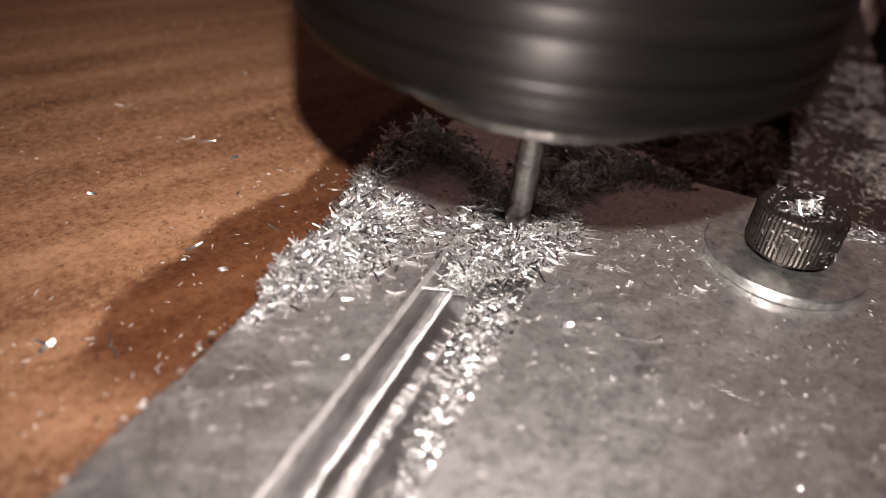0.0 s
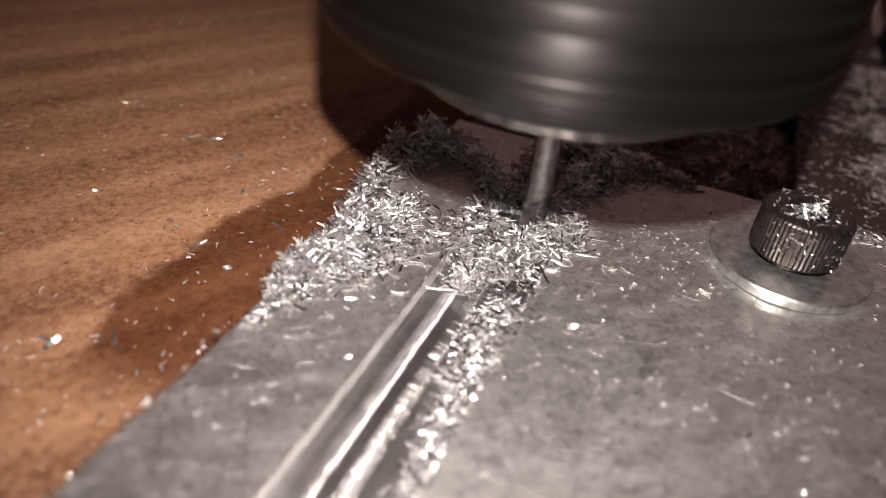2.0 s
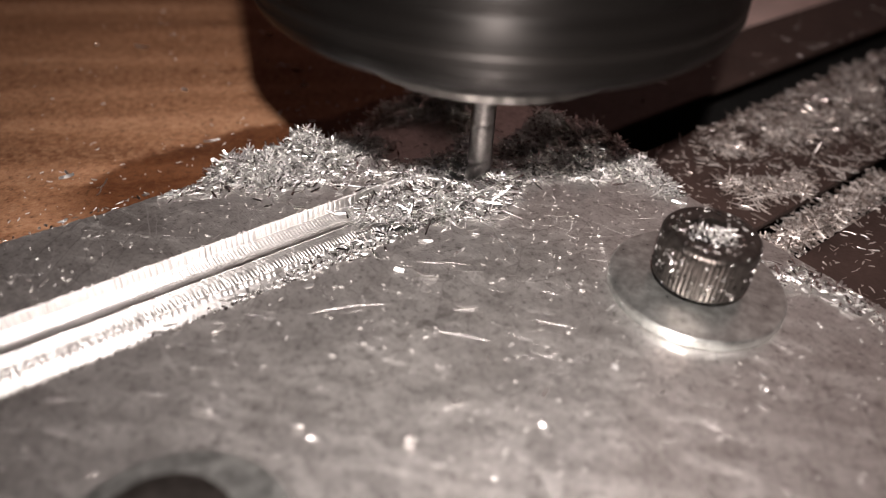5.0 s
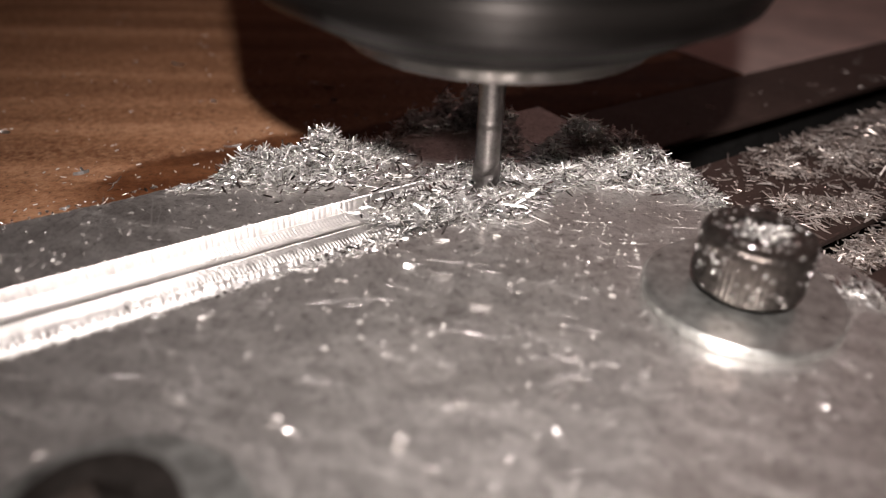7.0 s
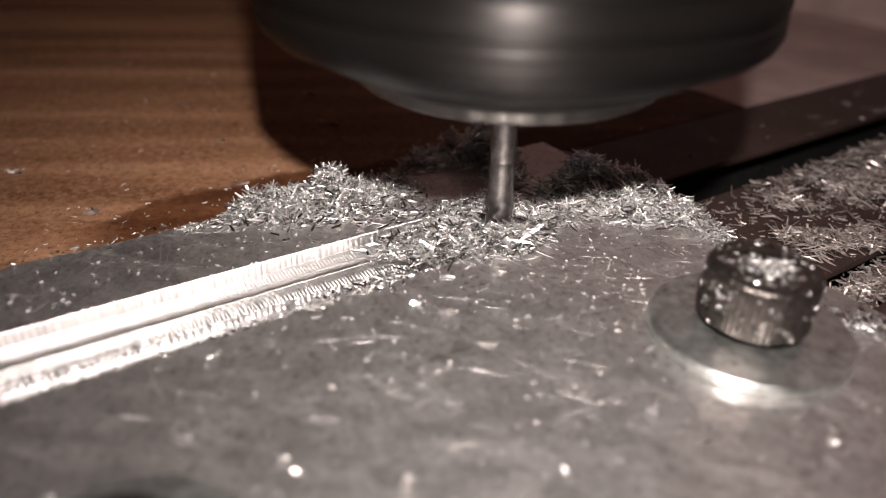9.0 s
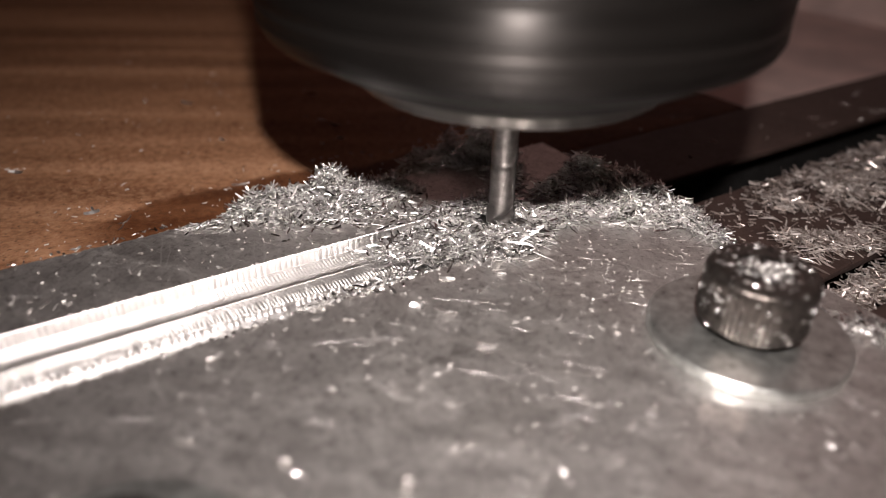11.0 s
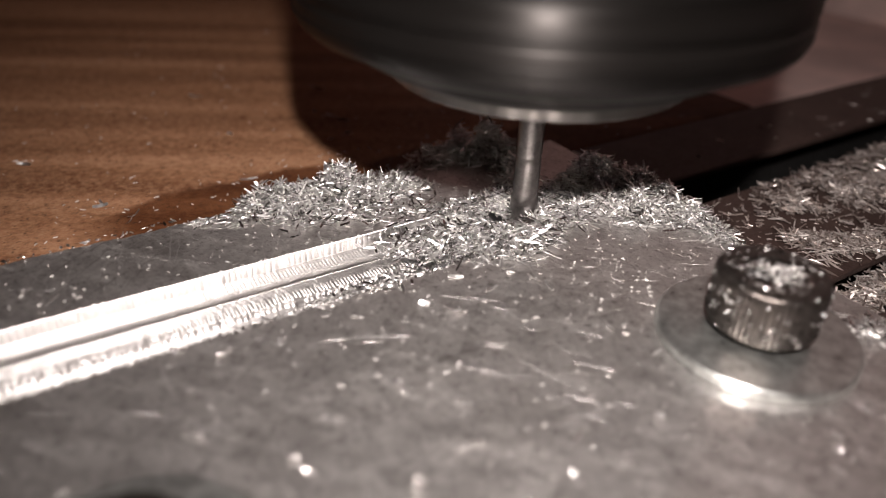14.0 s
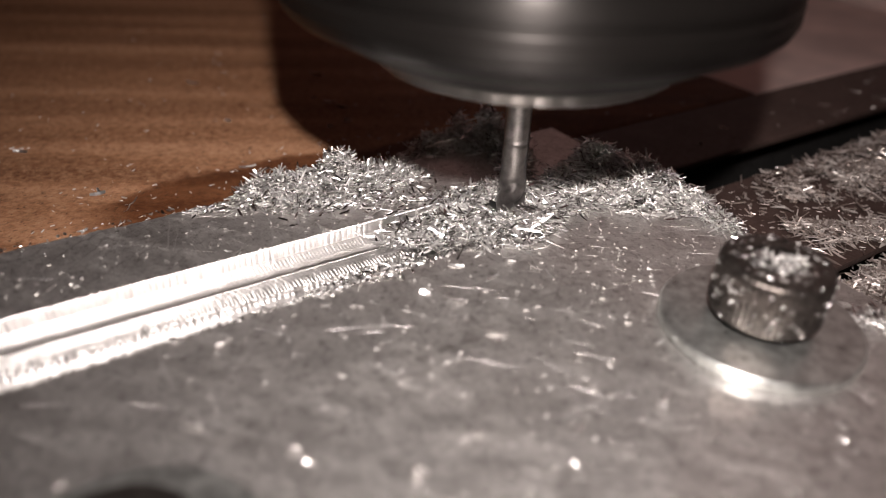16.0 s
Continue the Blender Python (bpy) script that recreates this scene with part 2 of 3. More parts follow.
def part(name, bm, material, parent, label="", smooth=False):
    me = bpy.data.meshes.new(name)
    bm.to_mesh(me)
    bm.free()
    me.materials.append(material)
    if smooth:
        me.shade_smooth()
        me.set_sharp_from_angle(angle=radians(38))
    ob = new(name, me)
    ob.parent = parent
    if label:
        ob["label"] = label
    return ob


def lathe(profile, steps=96, wobble=None):
    """A turned shape from (radius, z) in millimetres, bottom to top."""
    bm = bmesh.new()
    rings = []
    for r, z in profile:
        ring = []
        for i in range(steps):
            a = 2 * math.pi * i / steps
            rr = r + (wobble(a, z) if wobble else 0)
            ring.append(bm.verts.new((rr * math.cos(a) * MM, rr * math.sin(a) * MM, z * MM)))
        rings.append(ring)
    for lo, hi in zip(rings, rings[1:]):
        for i in range(steps):
            j = (i + 1) % steps
            bm.faces.new((lo[i], lo[j], hi[j], hi[i]))
    bm.faces.new(list(reversed(rings[0])))
    bm.faces.new(rings[-1])
    return bm


def block(x0, x1, y0, y1, z0, z1, bevel=0.0):
    bm = bmesh.new()
    bmesh.ops.create_cube(bm, size=1.0)
    for v in bm.verts:
        v.co = Vector((x0 + (v.co.x + 0.5) * (x1 - x0), y0 + (v.co.y + 0.5) * (y1 - y0), z0 + (v.co.z + 0.5) * (z1 - z0))) * MM
    if bevel:
        bmesh.ops.bevel(bm, geom=bm.edges[:], offset=bevel * MM, segments=2, affect="EDGES", profile=0.5)
    return bm


BOARD_Z = -2.6
RAILS = [(-33.4, -20.2), (-14.0, 3.6), (9.2, 24.6), (30.0, 46.0), (51.0, 67.0), (72.0, 130.0)]


# ---------------------------------------------------------------- setting
def build_setting():
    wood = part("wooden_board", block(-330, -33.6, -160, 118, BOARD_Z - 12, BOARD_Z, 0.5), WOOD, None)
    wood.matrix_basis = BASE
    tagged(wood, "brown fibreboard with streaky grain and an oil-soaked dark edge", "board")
    # slotted machine bed: rails with deep slots, their shade put in as black
    bed = new("machine_bed")
    bed.matrix_basis = BASE
    tagged(bed, "dusty dark slotted metal bed strewn with swarf", "machine bed")
    for a0, a1 in RAILS:
        rail = part("bed_rail", block(a0, a1, 2.4, 230, BOARD_Z - 1.0, BOARD_Z - 0.02, 0.25), BED, bed)
        part("web", block(a0 + 4.5, a1 - 4.5, 2.8, 230, BOARD_Z - 12.9, BOARD_Z - 1.02), SLOT_SHADE, rail, "undercut of the slot, coloured black for its deep shade")
    part("bed_floor", block(-33.4, 130, -160, 229.5, BOARD_Z - 13.9, BOARD_Z - 12.95), SLOT_SHADE, bed, "bottom of the slots, coloured black for their deep shade")
    # added filler: keeps the gap before the rails black, hides the board's lit side
    part("dark_filler", block(-33.4, 60, -60, 1.5, BOARD_Z - 12.9, BOARD_Z - 1.6), SLOT_SHADE, bed, "added black block that darkens the open end of the slots")
    floor = part("ground", block(-900, 900, -900, 900, BOARD_Z - 60, BOARD_Z - 14), GREY, None)
    floor.matrix_basis = BASE
    tagged(floor, "dull grey table top under the machine", "floor", kind="structure")
    # added low wall, out of view: the world's glow comes in above it
    back = part("unseen_wall_north", block(-500, 500, 265, 280, BOARD_Z - 14, 45), GREY, None)
    back.matrix_basis = BASE
    tagged(back, "added low pinkish grey wall out of view, open above for the world's glow", "wall", kind="structure")
    # added walls, out of view, keep world light out on the other three sides
    for name, box in (("unseen_wall_south", (-500, 500, -500, -485, BOARD_Z - 14, 500)), ("unseen_wall_west", (-515, -500, -500, 280, BOARD_Z - 14, 500)),
                      ("unseen_wall_east", (500, 515, -500, 280, BOARD_Z - 14, 500))):
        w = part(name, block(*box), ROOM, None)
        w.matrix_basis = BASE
        tagged(w, "added plain wall out of view that shuts out world light", "wall", kind="structure")
    # added ceiling, unseen, stops world light from falling straight down
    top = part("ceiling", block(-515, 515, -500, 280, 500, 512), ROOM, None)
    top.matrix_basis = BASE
    tagged(top, "added plain ceiling out of view that blocks world light from overhead", "ceiling", kind="structure")


# ---------------------------------------------------------------- the plate with its slot
SLOT_L, SLOT_R, SLOT_END, FRONT = -22.3, -13.5, 56.0, 1.8


# long scratches on the plate: from a, b to a, b, and how far they bow
SCRATCHES = [(-1.3, 39.6, 2.3, 42.7, 0.1), (-9.0, 31.8, -5.9, 38.7, 0.3), (-11.8, 21.7, -8.3, 25.1, 0.1), (-5.7, 41.9, -1.6, 43.5, 0.1), (2.4, 47.3, 5.2, 49.6, 0.05), (7.4, 39.1, 7.8, 50.2, 0.1), (14.0, 20.0, 20.0, 33.0, 0.4)]


def scratch_strips(rows, rng, long_rows=()):
    """Fine raised lips of scratches from (a, b, a1, b1, bow) in the plate's directions."""
    verts, faces = [], []
    for a, b, a1, b1, bow in rows:
        o, n = len(verts), 7
        dx, dy = a1 - a, b1 - b
        ln = math.hypot(dx, dy)
        px, py = -dy / ln, dx / ln
        w = 0.022 if (a, b, a1, b1, bow) in long_rows else rng.uniform(0.005, 0.014)
        for i in range(n):
            s = i / (n - 1)
            k = bow * 4 * s * (1 - s)
            x, y, ww = a + dx * s + px * k, b + dy * s + py * k, w * (0.25 + 1.5 * s * (1 - s) * 2)
            for q, z in ((-ww, -0.004), (0.0, 0.4 * ww + 0.004), (ww, -0.004)):
                verts.append(((x + px * q) * MM, (y + py * q) * MM, z * MM))
        for i in range(n - 1):
            for k in (0, 1):
                p = o + i * 3 + k
                faces.append((p, p + 3, p + 4, p + 1))
    return verts, faces


def make_scratches(plate):
    rng = random.Random(91)
    rows = list(SCRATCHES)
    for _ in range(520):
        a, b = rng.uniform(-12.5, 40), rng.uniform(6, 72)
        if rng.random() < 0.2:
            a = rng.uniform(-31, -24)
        t, ln = rng.gauss(0.68, 0.35), rng.uniform(0.4, 3.6)
        a1, b1 = a + ln * math.cos(t), b + ln * math.sin(t)
        if (a > -13 and a1 < -13.2) or (a < -22 and not -32 < a1 < -22.6) or b1 > 73:
            continue
        rows.append((a, b, a1, b1, rng.gauss(0, 0.025) * ln))
    tagged(mesh_object("scratch", *scratch_strips(rows, rng, SCRATCHES), CUT, plate, "fine bright scratches in the sheet"), kind="stuff")
    # dark hairlines along the rolling direction
    rows = []
    for _ in range(420):
        a, b = rng.gauss(2, 10), rng.gauss(48, 13)
        t, ln = rng.gauss(1.42, 0.22), rng.uniform(0.6, 3.8)
        a1, b1 = a + ln * math.cos(t), b + ln * math.sin(t)
        if -12.6 < a < 40 and -12.8 < a1 < 40 and b > 8 and b1 < 72:
            rows.append((a, b, a1, b1, rng.gauss(0, 0.06) * ln))
    tagged(mesh_object("scratch", *scratch_strips(rows, rng), HAIR, plate, "dark hairline scratches along the sheet"), kind="stuff")


def build_plate():
    plate = new("aluminium_plate")
    plate.matrix_basis = BASE
    tagged(plate, "scratched aluminium sheet with a freshly milled slot, bolted down", "metal plate")
    rng = random.Random(4)
    step = 0.07
    bs = [FRONT + step * i for i in range(int((59 - FRONT) / step))]
    # the body left of the slot, with its ragged sawn edge
    bs_all = bs + [60, 63, 66, 69, 72, 74.5]

    def sweep(rows, profile):
        verts, faces = [], []
        for b in rows:
            p = profile(b)
            verts += [(a * MM, b * MM, z * MM) for a, z in p]
        k = len(p)
        for i in range(len(rows) - 1):
            for j in range(k - 1):
                o = i * k + j
                faces.append((o, o + 1, o + k + 1, o + k))
        faces.append(tuple(range(k)))
        faces.append(tuple(reversed(range((len(rows) - 1) * k, len(rows) * k))))
        return verts, faces

    def scallop(b):
        return abs(math.sin(b * math.pi / 0.58 + 2.0 * noise.noise((b * 0.23, 8.0, 1)))) * 0.048 * (1.0 + 1.2 * noise.noise((b * 0.9, 3.3, 5)))

    def ragged(b):
        return 0.35 * noise.noise((b * 0.35, 1.3, 0)) + 0.16 * noise.noise((b * 1.7, 4.1, 0))

    def left(b):
        e = -33.0 + ragged(b)
        w = SLOT_L + (scallop(b) if b < SLOT_END else 0)
        return [(w, -2.45), (w, -0.06), (w - 0.07, 0.0), (e + 0.35, 0.0), (e + 0.05, -0.25), (e, -0.9), (e + 0.1, -2.55), (w, -2.55)]

    def right(b):
        w = SLOT_R - 0.12 * noise.noise((b * 1.2, 7.7, 0))
        return [(55, -2.55), (55, -0.1), (54.9, 0.0), (w + 0.1, 0.0), (w, -0.08), (w - 0.05, -2.5), (w, -2.55)]

    mesh_object("sheet", *sweep(bs_all, left), PLATE, plate)
    mesh_object("sheet", *sweep(bs_all, right), PLATE, plate)

    def ripple(b):
        return abs(math.sin(b * math.pi / 0.33 + 1.5 * noise.noise((b * 0.8, 0, 3))))

    def floor_part(b):
        f, q = scallop(b), ripple(b)
        r = 0.12 * noise.noise((b * 1.1, 2.0, 0)) + 1.5 * f
        h = 0.04 * noise.noise((b * 2.1, 9.0, 0)) - 0.07 * q
        g = 0.03 * noise.noise((b * 3.0, 5.0, 2))
        return [(SLOT_L - 0.3, -2.54), (SLOT_L - 0.3, -1.3), (SLOT_L + 0.08 + f, -1.33), (-21.9 + f, -1.46 - 0.02 * q), (-21.4 + f, -1.54 - 0.02 * q), (-20.7, -1.60),
                (-20.25, -1.60), (-19.5, -1.63 + g), (-18.8, -1.71 - g), (-18.25 + r, -1.77 + h), (-18.0 + r, -1.80 + h), (-17.88 + r, -1.90 + 0.5 * h), (-17.8 + r, -2.22),
                (-17.62 + r, -2.38), (-17.2, -2.45), (-15.4, -2.46 + g), (SLOT_R + 0.3, -2.44), (SLOT_R + 0.3, -2.54)]

    mesh_object("slot_floor", *sweep(bs, floor_part), FLOOR_CUT, plate, "bright freshly milled floor with tool marks")

    def band_part(b):
        e = 0.10 * noise.noise((b * 0.5, 6.0, 4)) + 0.05 * noise.noise((b * 2.6, 1.0, 7))
        u = 0.015 * noise.noise((b * 4.0, 2.0, 9))
        return [(-20.95 + e, -1.68), (-20.85 + e, -1.56 + u), (-20.5 + e, -1.53 + u), (-20.0 - e, -1.54 - u), (-19.7 - e, -1.60), (-19.6 - e, -1.72)]

    mesh_object("tool_mark_band", *sweep(bs, band_part), BAND_CUT, plate, "bright band of fine tool marks on the slot's floor")

    def wall_part(b):
        w = SLOT_L + scallop(b) + 0.03
        return [(w - 0.06, -2.3), (w, -2.25), (w, -0.1), (w - 0.05, -0.03), (w - 0.15, -0.03)]

    mesh_object("slot_wall", *sweep(bs, wall_part), CUT, plate, "scalloped bright wall left by the cutter")
    part("uncut_end", block(SLOT_L + 0.1, SLOT_R - 0.2, SLOT_END + 3, 74.4, -2.55, -0.005), PLATE, plate)

    # burrs: small torn lips along both edges of the slot
    verts, faces = [], []
    for side, a0 in ((-1, SLOT_L), (1, SLOT_R)):
        b = FRONT
        while b < 55:
            b += rng.uniform(0.12, 0.6) if side > 0 else rng.uniform(0.5, 2.0)
            w, h, d = rng.uniform(0.1, 0.3), rng.uniform(0.03, 0.22), rng.uniform(0.08, 0.35)
            o = len(verts)
            a = a0 + side * rng.uniform(-0.05, 0.2)
            verts += [(a * MM, (b - w) * MM, -0.02 * MM), (a * MM, (b + w) * MM, -0.02 * MM), ((a + side * d) * MM, b * MM, 0.0),
                      ((a + side * d * rng.uniform(-0.3, 0.4)) * MM, (b + rng.uniform(-w, w)) * MM, h * MM)]
            faces += [(o, o + 1, o + 3), (o + 1, o + 2, o + 3), (o + 2, o, o + 3), (o, o + 2, o + 1)]
    make_scratches(plate)
    tagged(mesh_object("burr", verts, faces, CHIP, plate, "torn bright burrs along the slot"), kind="stuff")


# ---------------------------------------------------------------- screws and washers
def build_washer():
    bm = lathe([(7.55, 0.0), (7.74, 0.12), (7.76, 0.9), (7.60, 1.1), (7.3, 1.16), (2.75, 1.15), (2.7, 0.9)], 96)
    return bm


def build_screw(name="cap_screw", tall=1.0):
    screw = new(name)
    k = 60
    bm = bmesh.new()
    prof = [(3.05, 0.0, 0), (3.15, 0.35, 0), (3.75, 0.55, 0), (4.08, 0.8, 0.3), (4.16, 1.1, 1), (4.16, 4.4, 1), (4.12, 4.62, 0.6), (3.95, 4.84, 0), (3.6, 4.97, 0), (2.75, 5.0, 0)]
    steps = k * 4
    rings = []
    for r, z, kn in [(r, z * tall, kn) for r, z, kn in prof]:
        ring = []
        for i in range(steps):
            a = 2 * math.pi * i / steps
            tooth = (0, 0.10, 0.10, 0)[i % 4] * kn
            rr = r + tooth - 0.04 * kn
            ring.append(bm.verts.new((rr * math.cos(a) * MM, rr * math.sin(a) * MM, z * MM)))
        rings.append(ring)
    for lo, hi in zip(rings, rings[1:]):
        for i in range(steps):
            j = (i + 1) % steps
            bm.faces.new((lo[i], lo[j], hi[j], hi[i]))
    # hexagon socket
    hexr = []
    for z in (5.0 * tall, 2.6 * tall):
        ring = []
        for i in range(steps):
            a = 2 * math.pi * i / steps
            s = (a + math.pi / 6) % (math.pi / 3) - math.pi / 6
            rr = 2.0 / math.cos(s)
            ring.append(bm.verts.new((rr * math.cos(a) * MM, rr * math.sin(a) * MM, (z - (0.08 if z > 2.7 else 0)) * MM)))
        hexr.append(ring)
    for lo, hi in ((rings[-1], hexr[0]), (hexr[0], hexr[1])):
        for i in range(steps):
            j = (i + 1) % steps
            bm.faces.new((lo[i], lo[j], hi[j], hi[i]))
    bm.faces.new(hexr[1])
    bm.faces.new(list(reversed(rings[0])))
    part("head", bm, SCREW, screw, "knurled black socket head", True)
    part("shank", lathe([(2.4, -3.5), (2.45, -0.2), (2.45, 0.3)], 32), SCREW, screw, "", True)
    return screw


BOLTS = [(33.1, 53.1), (11.8, 11.1)]


def build_fasteners():
    for i, (x, y) in enumerate(BOLTS):
        w = part("washer", build_washer(), ZINC, None, "", True)
        w.matrix_basis = pose(x * MM, y * MM, 0.02 * MM)
        tagged(w, "wide zinc-plated steel washer lying on the aluminium plate", "washer", "washers under the screws")
        s = build_screw(tall=1.08 if i == 0 else 0.56)
        s.matrix_basis = pose(x * MM, y * MM, 1.17 * MM, 0, 0, 12 + 40 * i)
        tagged(s, "black knurled cap screw strewn with swarf on a washer" if i == 0 else "black cap screw on a washer close to the slot",
               "screw", "screws that hold the plate")


# ---------------------------------------------------------------- spindle and cutter
def build_spindle():
    sp = new("milling_spindle")
    tagged(sp, "grey turned steel milling spindle with a slim end mill, spinning", "spindle")
    prof = [(12.6, 16.4), (13.5, 16.5), (15.4, 17.3), (17.6, 18.5), (17.7, 18.7), (18.0, 18.75), (20.3, 20.0), (21.1, 20.7), (21.5, 21.6), (21.6, 22.3)]
    z = 22.3
    for step, deep in ((0.5, 0.0), (0.15, 0.12), (0.45, 0.12), (0.15, 0.0), (1.9, 0.0), (0.1, 0.07), (0.35, 0.07), (0.1, 0.0), (1.2, 0.01), (0.08, 0.05), (0.2, 0.05), (0.08, 0.0), (1.5, 0.0), (0.1, 0.08), (0.3, 0.08), (0.1, 0.0), (0.9, 0.02)):
        z += step
        prof.append((21.6 - deep, z))
    prof.append((21.3, 31.3))
    nut = part("collet_nut", lathe(prof, 160), TURNED, sp, "dull grey turned steel nut with a coned lower side", True)
    part("nut_rim", lathe([(11.6, 15.7), (12.2, 15.45), (13.1, 15.5), (13.5, 15.75), (13.65, 16.6), (12.6, 17.0)], 192, lambda a, z: -0.09 * (math.cos(36 * a) > 0.45)), RIM, nut, "notched rim of the nut, in lighter steel for its lit look", True)
    part("edge_ring", lathe([(20.2, 20.05), (20.6, 20.1), (21.25, 20.7), (21.62, 21.5), (21.64, 21.8), (21.4, 22.0)], 160), TURNED, nut, "thin worn lower edge", True)
    part("collet", lathe([(1.25, 15.5), (1.4, 15.2), (4.6, 15.3), (5.0, 15.8), (11.9, 16.6), (12.0, 17.2)], 64), RIM, nut, "steel collet that grips the cutter", True)
    part("black_band", lathe([(21.0, 31.2), (21.25, 31.45), (21.25, 33.6), (21.0, 33.8)], 128), BLACKRING, sp, "black band", True)
    part("bright_ring", lathe([(21.1, 33.7), (21.5, 34.0), (21.5, 37.0), (21.1, 37.3)], 128), CHROME, sp, "polished bright ring", True)
    part("motor_body", lathe([(19.5, 37.2), (20.0, 37.5), (20.0, 120.0), (19.0, 121.0)], 96), BLACKRING, sp, "black motor body", True)
    mill = build_mill(sp)
    return sp, nut, mill


def build_mill(sp):
    bm = bmesh.new()
    # round shank, and below it two twisted flutes
    rings = []
    steps = 32
    zs = [-1.4 + 0.2 * i for i in range(58)] + [10.5, 12.0, 16.4]
    for z in zs:
        f = min(1.0, max(0.0, (4.0 - z) / 1.5))
        ring = []
        for i in range(steps):
            a = 2 * math.pi * i / steps
            tw = a - z * 1.15
            cut = max(0.0, math.cos(2 * tw)) ** 1.2
            r = 1.27 + 0.13 * f - 0.27 * cut * f - 0.05 * (abs(z - 7.3) < 0.15)
            ring.append(bm.verts.new((r * math.cos(a) * MM, r * math.sin(a) * MM, z * MM)))
        rings.append(ring)
    for lo, hi in zip(rings, rings[1:]):
        for i in range(steps):
            j = (i + 1) % steps
            bm.faces.new((lo[i], lo[j], hi[j], hi[i]))
    bm.faces.new(list(reversed(rings[0])))
    bm.faces.new(rings[-1])
    return part("end_mill", bm, CARBIDE, sp, "bright slim two-flute end mill", True)


# ---------------------------------------------------------------- the torch beside the camera's lens
def build_torch():
    torch = new("camera_torch")
    tagged(torch, "small black torch with a white light-emitting diode", "torch")
    bm = bmesh.new()
    bmesh.ops.create_circle(bm, cap_ends=True, segments=20, radius=1.5 * MM)
    for v in bm.verts:
        v.co.z -= 0.3 * MM
    part("diode", bm, LED, torch, "glowing white diode")
    # unseen housing, added behind and past the diode to narrow its beam
    bm = lathe([(0.4, 3.2), (2.9, 3.0), (2.9, -3.2), (2.75, -3.3), (2.6, -3.2), (2.6, -0.1), (0.4, -0.05)], 48)
    part("housing", bm, HOUSING, torch, "black plastic tube added round the diode to narrow its beam", True)
    return torch


# ---------------------------------------------------------------- swarf
def add_chip(verts, faces, rng, x, y, z, length, width, yaw, pitch, curl):
    """One sliver: a thin, slightly curled and twisted ribbon with torn ends."""
    n = 4
    o = len(verts)
    cy, sy, cp, sp = math.cos(yaw), math.sin(yaw), math.cos(pitch), math.sin(pitch)
    roll, twist = rng.gauss(0, 0.6), rng.gauss(0, 0.5)
    thick = rng.uniform(0.015, 0.045)
    skew = rng.uniform(-0.5, 0.5) * width
    for i in range(n):
        s = i / (n - 1) - 0.5
        wid = width * 0.5 * (1.0 - rng.uniform(0.0, 0.5) * (2 * s) ** 2)
        bend = curl * length * (s * s * 4 - 0.5)
        a = roll + twist * s
        ca, sa = math.cos(a), math.sin(a)
        for ly, lz in ((-wid, -thick), (wid, -thick), (wid, thick), (-wid, thick)):
            lx = s * length + skew * ly / max(width, 0.01) * abs(2 * s)
            qy, qz = ly * ca - (lz + bend) * sa, ly * sa + (lz + bend) * ca
            wx, wz = lx * cp - qz * sp, lx * sp + qz * cp
            verts.append(((x + wx * cy - qy * sy) * MM, (y + wx * sy + qy * cy) * MM, (z + wz) * MM))
    for i in range(n - 1):
        for k in range(4):
            a, b = o + i * 4 + k, o + i * 4 + (k + 1) % 4
            faces.append((a, b, b + 4, a + 4))
    faces.append((o + 3, o + 2, o + 1, o))
    faces.append((o + 4 * n - 4, o + 4 * n - 3, o + 4 * n - 2, o + 4 * n - 1))


def ground_at(x, y, slot=-2.1):
    """The height of what lies under a place on the plate or beside it, in millimetres; None over a slot of the bed."""
    a, b = local(x, y)
    if -33.2 < a < 55 and FRONT < b < 74.3:
        return slot if SLOT_L < a < SLOT_R and b < SLOT_END else 0.0
    if a <= -33.2:
        return BOARD_Z
    return BOARD_Z if any(a0 < a < a1 for a0, a1 in RAILS) else None


def heap(name, label, seed, line, count, ground=None, upright=0.36, size=(0.9, 2.7), slot=-0.9, stuff=None, bare=-1.0):
    """A heap of slivers along a line of (x, y, half width, height) in millimetres."""
    rng = random.Random(seed)
    verts, faces = [], []
    segs = list(zip(line, line[1:]))
    weights = [math.dist(p[:2], q[:2]) * (p[2] + q[2]) * (0.5 + 0.25 * (p[3] + q[3])) + 0.01 for p, q in segs]
    for _ in range(count):
        p, q = rng.choices(segs, weights)[0]
        t = rng.random()
        cx, cy, w, h = (p[i] + t * (q[i] - p[i]) for i in range(4))
        ang, r = rng.uniform(0, 6.28), min(1.6, abs(rng.gauss(0, 0.55)))
        x, y = cx + w * r * math.cos(ang), cy + w * r * math.sin(ang)
        g = ground_at(x, y, slot) if ground is None else ground
        if g is None or noise.noise((x * 0.13, y * 0.13, seed)) + 0.4 * noise.noise((x * 0.5, y * 0.5, seed)) < bare:
            continue
        top = h * max(0.0, 1 - r * r) * (0.35 + 1.7 * abs(noise.noise((x * 0.33, y * 0.33, seed))))
        z = g + 0.1 + top * rng.random() ** 0.45
        steep = upright * min(1.0, top / 0.8)
        o = len(verts)
        add_chip(verts, faces, rng, x, y, z, size[0] + (size[1] - size[0]) * rng.random() ** 1.2, rng.uniform(0.10, 0.26), rng.uniform(0, 6.28), rng.gauss(0, 0.16 + steep * 0.5), rng.gauss(0, 0.06))
        low = (g + 0.01) * MM
        verts[o:] = [(vx, vy, max(vz, low)) for vx, vy, vz in verts[o:]]
    return tagged(mesh_object(name, verts, faces, stuff or CHIP), label, "swarf", kind="stuff")


